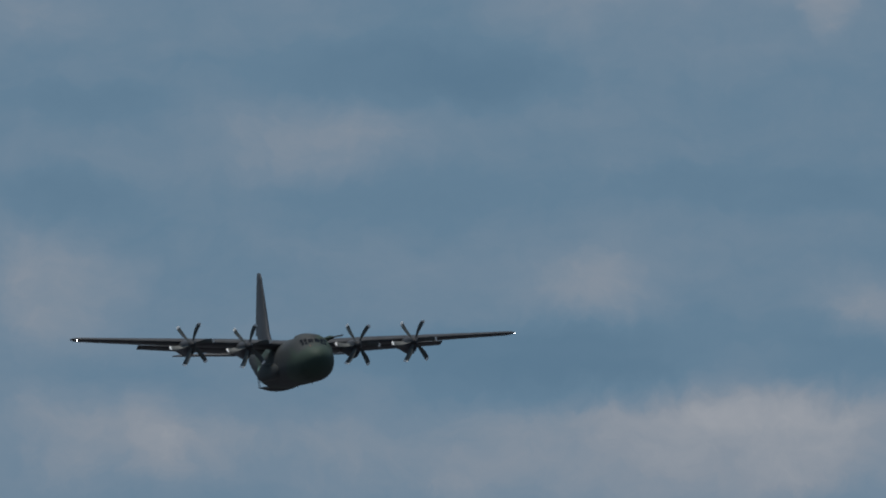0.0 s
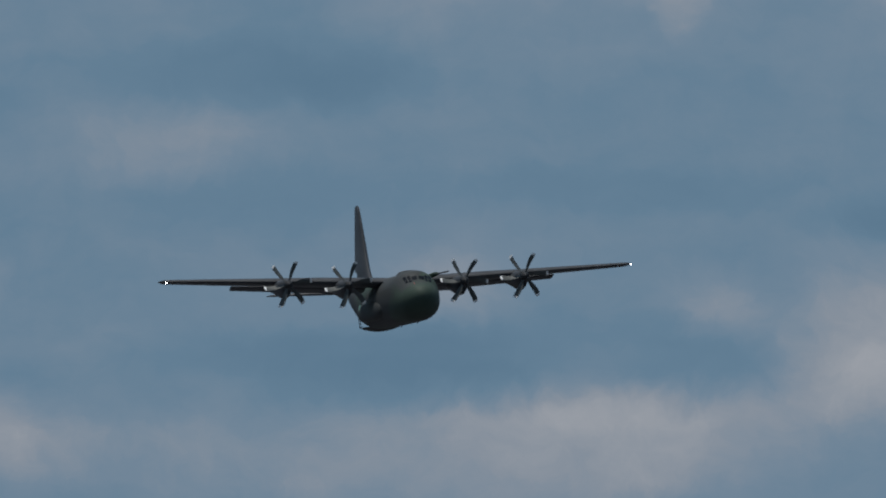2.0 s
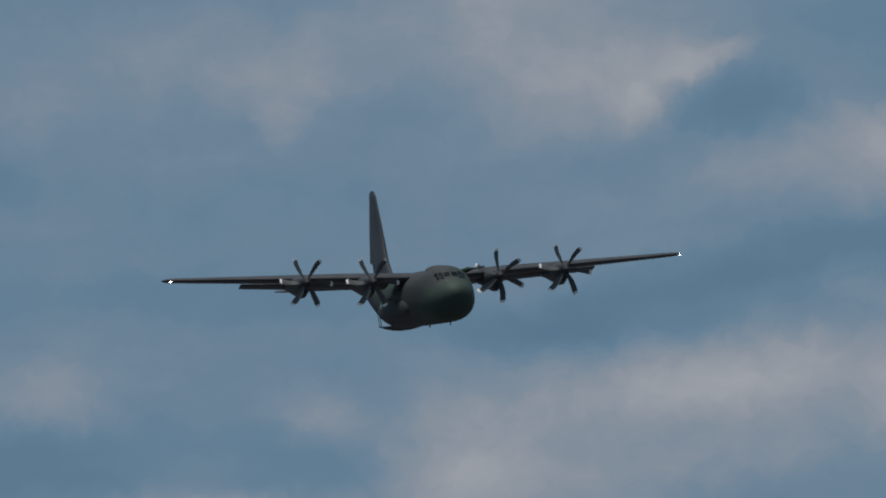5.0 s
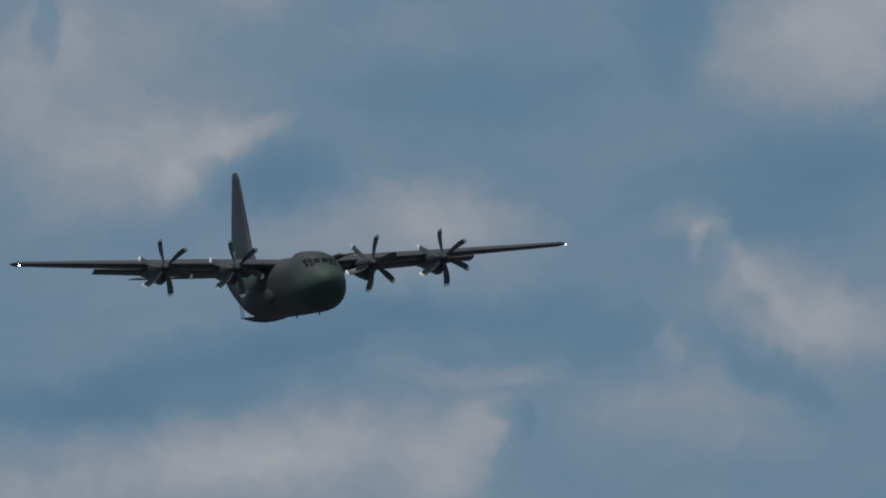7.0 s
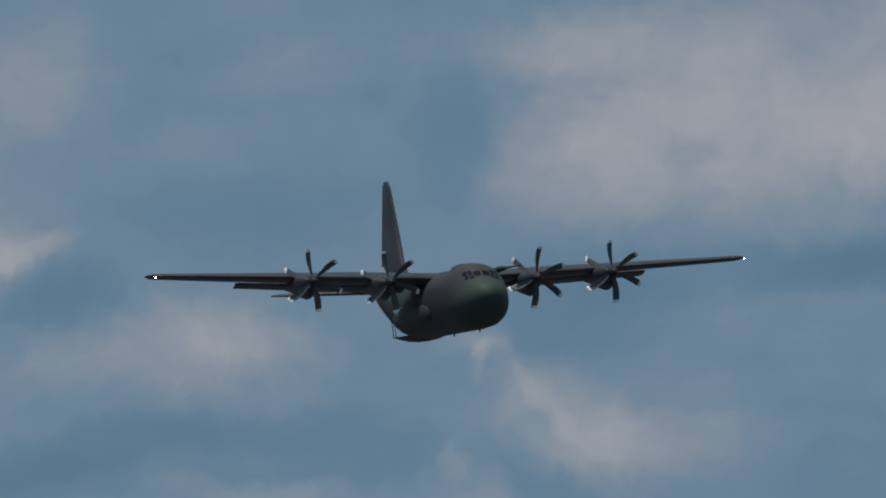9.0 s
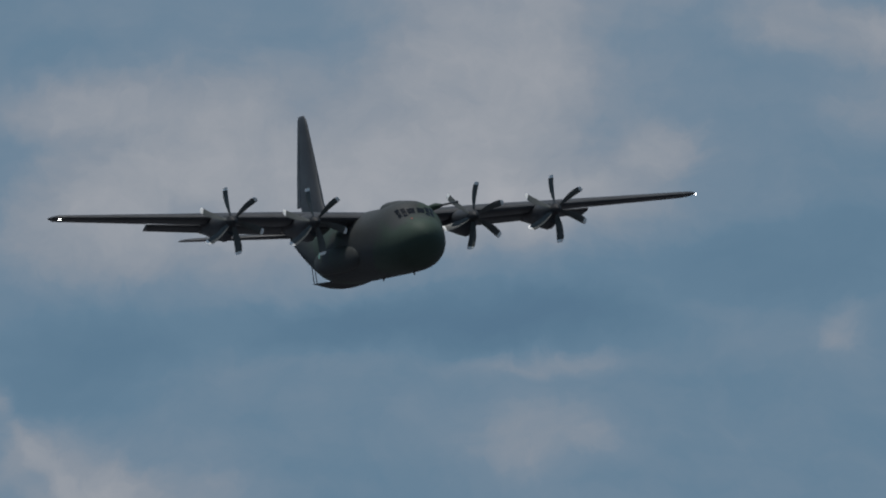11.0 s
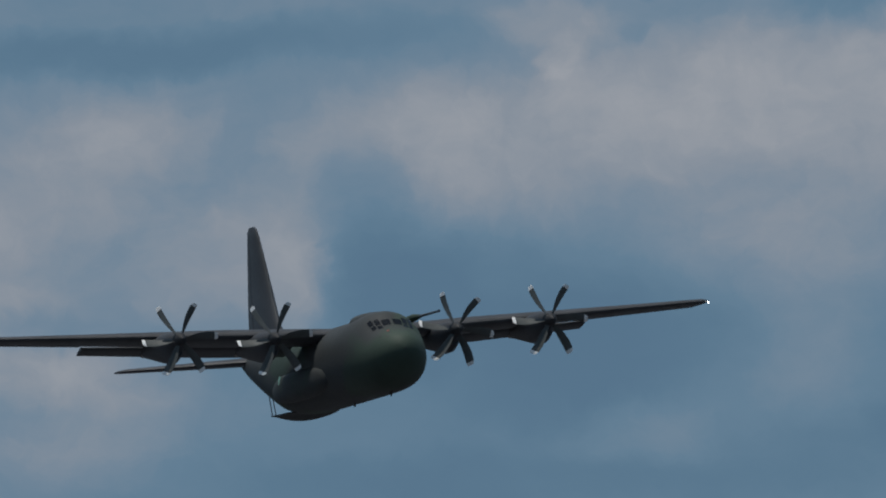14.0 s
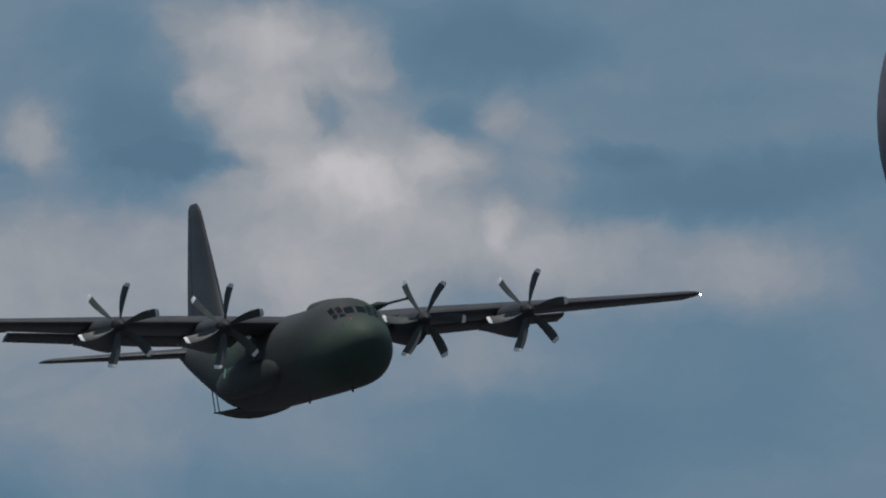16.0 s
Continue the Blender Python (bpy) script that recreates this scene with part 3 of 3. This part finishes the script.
def propeller(y, z):
    """Six curved blades round a spinner, at the hub; x points forward."""
    hub = new("propeller")
    hub.parent = plane
    bm = bmesh.new()
    tube(bm, [(-0.42, 0, 0), (-0.25, 0, 0), (0.05, 0, 0), (0.3, 0, 0), (0.5, 0, 0), (0.6, 0, 0)], [0.36, 0.37, 0.35, 0.27, 0.14, 0.02], 20)
    part("spinner", bm, SPINNER, hub)
    first = None
    for k in range(6):
        if first is None:
            bm = bmesh.new()
            rings, n = [], 14
            for r, chord, sweep, twist in ((0.26, 0.22, 0.0, 60), (0.5, 0.32, 0.01, 54), (0.8, 0.42, 0.025, 47), (1.15, 0.47, 0.03, 41), (1.5, 0.48, 0.01, 36), (1.78, 0.46, -0.03, 32), (1.87, 0.45, -0.05, 31), (1.89, 0.445, -0.055, 31), (2.02, 0.38, -0.09, 30), (2.07, 0.27, -0.11, 30)):
                ring = []
                for m in range(n):
                    a = 2 * math.pi * m / n
                    c, h = math.cos(a) * chord / 2, math.sin(a) * chord * (0.14 if r < 0.5 else 0.055)
                    tw = radians(twist)
                    ring.append((h * math.cos(tw) + c * math.sin(tw), h * math.sin(tw) - c * math.cos(tw) - sweep, r))
                rings.append(ring)
            loft(bm, rings)
            for f in bm.faces:
                f.material_index = 1 if f.calc_center_median().z > 1.88 else 0
            first = part("blade", bm, (BLADE, WHITE), hub, "dark curved blade with a white tip")
            ob = first
        else:
            ob = new("blade", first.data)
            ob.parent = hub
            ob["label"] = first["label"]
        ob.matrix_basis = pose(0, 0, 0, 60 * k)
    return hub


PROPS = [(propeller(y, hz), y, hz, ph) for y, hz, ph in ((10.15, 4.52, -2), (4.97, 4.29, -9), (-4.97, 4.29, 4), (-10.15, 4.52, 2))]

# cockpit windows: station, angle round the fuselage, both sides
for s0, s1, a0, a1, shear in ((3.85, 4.28, 74, 88, 0.0), (3.72, 4.00, 63, 72, -0.04), (4.06, 4.50, 63, 72, -0.04), (3.87, 4.16, 52.5, 61, 0.0), (4.23, 4.65, 52.5, 61, 0.0)):
    for mirror in (0, 1):
        b0, b1 = (a0, a1) if not mirror else (180 - a0, 180 - a1)
        part("cockpit_window", patch(s0, s1, b0, b1, 0.012, 0.01, shear), GLASS, fuselage, "dark cockpit window pane")
part("warning_mark", patch(3.0, 3.16, 107, 111, 0.012, 0.01), RED, fuselage, "small red painted mark")
for s0, s1, a0, a1 in ((2.44, 2.56, 125, 129), (2.90, 3.02, 132, 136)):
    part("sensor_port", patch(s0, s1, a0, a1, 0.012, 0.01), BLACK, fuselage, "small dark sensor opening in the nose")

# refuelling probe over the left shoulder
bm = bmesh.new()
tube(bm, [(-8.4, 1.45, 4.45), (-7.8, 1.75, 4.7), (-7.0, 2.05, 4.84), (-6.4, 2.25, 4.86)], [0.10, 0.22, 0.2, 0.1], 12)
probe = part("refuelling_probe", bm, GREEN, plane, "thin refuelling probe on the roof")
bm = bmesh.new()
tube(bm, [(-7.0, 2.1, 4.84), (-4.4, 2.58, 4.92), (-4.0, 2.6, 4.92)], [0.07, 0.06, 0.08], 10)
part("probe_tube", bm, GREY, probe)

# low fairing behind the cockpit roof
bm = bmesh.new()
rings = []
for s, w, h in ((5.9, 0.4, 5.15), (6.6, 0.85, 5.24), (7.6, 1.0, 5.29), (8.8, 0.95, 5.31), (9.12, 0.92, 5.30), (9.2, 0.9, 4.9)):
    rings.append([(-s, w * math.cos(a), 4.6 + (h - 4.6) * max(math.sin(a), 0) ** 0.6) for a in (math.pi * k / 14 for k in range(15))])
loft(bm, rings)
part("roof_fairing", bm, GREEN, plane)

# small aerials under the belly
for s, z, h in ((5.0, 0.95, 0.3), (12.3, 0.86, 0.2)):
    bm = bmesh.new()
    rings = [[(-s - 0.2, -0.02, z + 0.05), (-s + 0.2, -0.02, z + 0.05), (-s + 0.2, 0.02, z + 0.05), (-s - 0.2, 0.02, z + 0.05)], [(-s - 0.25, -0.02, z - h), (-s - 0.05, -0.02, z - h), (-s - 0.05, 0.02, z - h), (-s - 0.25, 0.02, z - h)]]
    loft(bm, rings)
    part("blade_aerial", bm, BLACK, plane, smooth=False)

# ---- lamp post by the crowd line, its dark lantern on a short arm ----
def lamp_post(az, el, far):
    head = EYE + bearing(az, el) * far
    post = new("lamp_post")
    post.location = (head.x + 1.0, head.y, 0)
    tagged(post, "tall dark lamp post with a rounded lantern on an arm", "lamp post")
    bm = bmesh.new()
    tube(bm, [(0, 0, 0), (0, 0, 0.4), (0, 0, head.z)], [0.11, 0.08, 0.05], 14)
    part("pole", bm, BLACK, post)
    bm = bmesh.new()
    tube(bm, [(0, 0, head.z - 0.02), (-0.5, 0, head.z + 0.02), (-0.86, 0, head.z)], [0.04, 0.035, 0.03], 10)
    part("arm", bm, BLACK, post)
    bm = bmesh.new()
    bmesh.ops.create_uvsphere(bm, u_segments=24, v_segments=16, radius=0.21, matrix=pose(-1.0, 0, head.z) @ Matrix.Diagonal((0.78, 0.78, 1.8, 1)))
    part("lantern", bm, LANTERN, post, "dark rounded lantern")


lamp_post(8.691, 6.935, 58)

# ---- movement ----
# degrees by which a blade stands from upright, as it drifts against its steady turning
DRIFT = [(0, 39), (0.5, 38), (1, 40), (1.5, 33), (2, 38), (2.5, 40), (3, 40), (3.5, 36), (4, 36), (5.2, 22), (6.5, 7), (7, 9), (7.5, 9), (8, 9), (9, 8), (10, 8), (12.5, 12), (13, 21), (13.5, 32), (14, 33), (15, 31), (15.5, 31), (16, 46)]
# the inner left engine runs a little out of step with the others
SLIP = [(0, 0), (3, 0), (5.2, -10), (6.5, -16), (7.5, -4), (9, -5), (10, -8), (12.5, -5), (14, -3), (15, -7), (15.5, -6), (16, -7)]


def motions():
    def between(table, t):
        return float(np.interp(t, [r[0] for r in table], [r[1] for r in table]))

    rolls = [(i * 0.5, r) for i, r in enumerate(ROLL)]
    pitches = list(enumerate(PITCH))
    yaws = [(i * 2.0, y) for i, y in enumerate(YAW)]
    rows = []
    for i in range(33):
        t = i * 0.5
        a = 0.5 * (t - 8) ** 2
        place = Vector((-108.932 + 13.0671 * t - 0.1350 * a, 1521.077 - 45.1874 * t - 0.0822 * a, 80.311 + 0.2180 * t + 0.0117 * a)) + EYE
        heading = -73.871 + between(yaws, t)
        turn = pose(0, 0, 0, 0, 0, heading) @ pose(0, 0, 0, 0, -between(pitches, t), 0) @ pose(0, 0, 0, between(rolls, t))
        rows.append((t, Matrix.Translation(place) @ turn))
    walk(plane, rows)
    for hub, y, z, phase in PROPS:
        spin = []
        for i in range(161):
            t = i * 0.1
            spin.append((t, pose(-9.2, y, z, 720 * t + between(DRIFT, t) + phase + (between(SLIP, t) if 0 < y < 6 else 0))))
        walk(hub, spin)


motions()
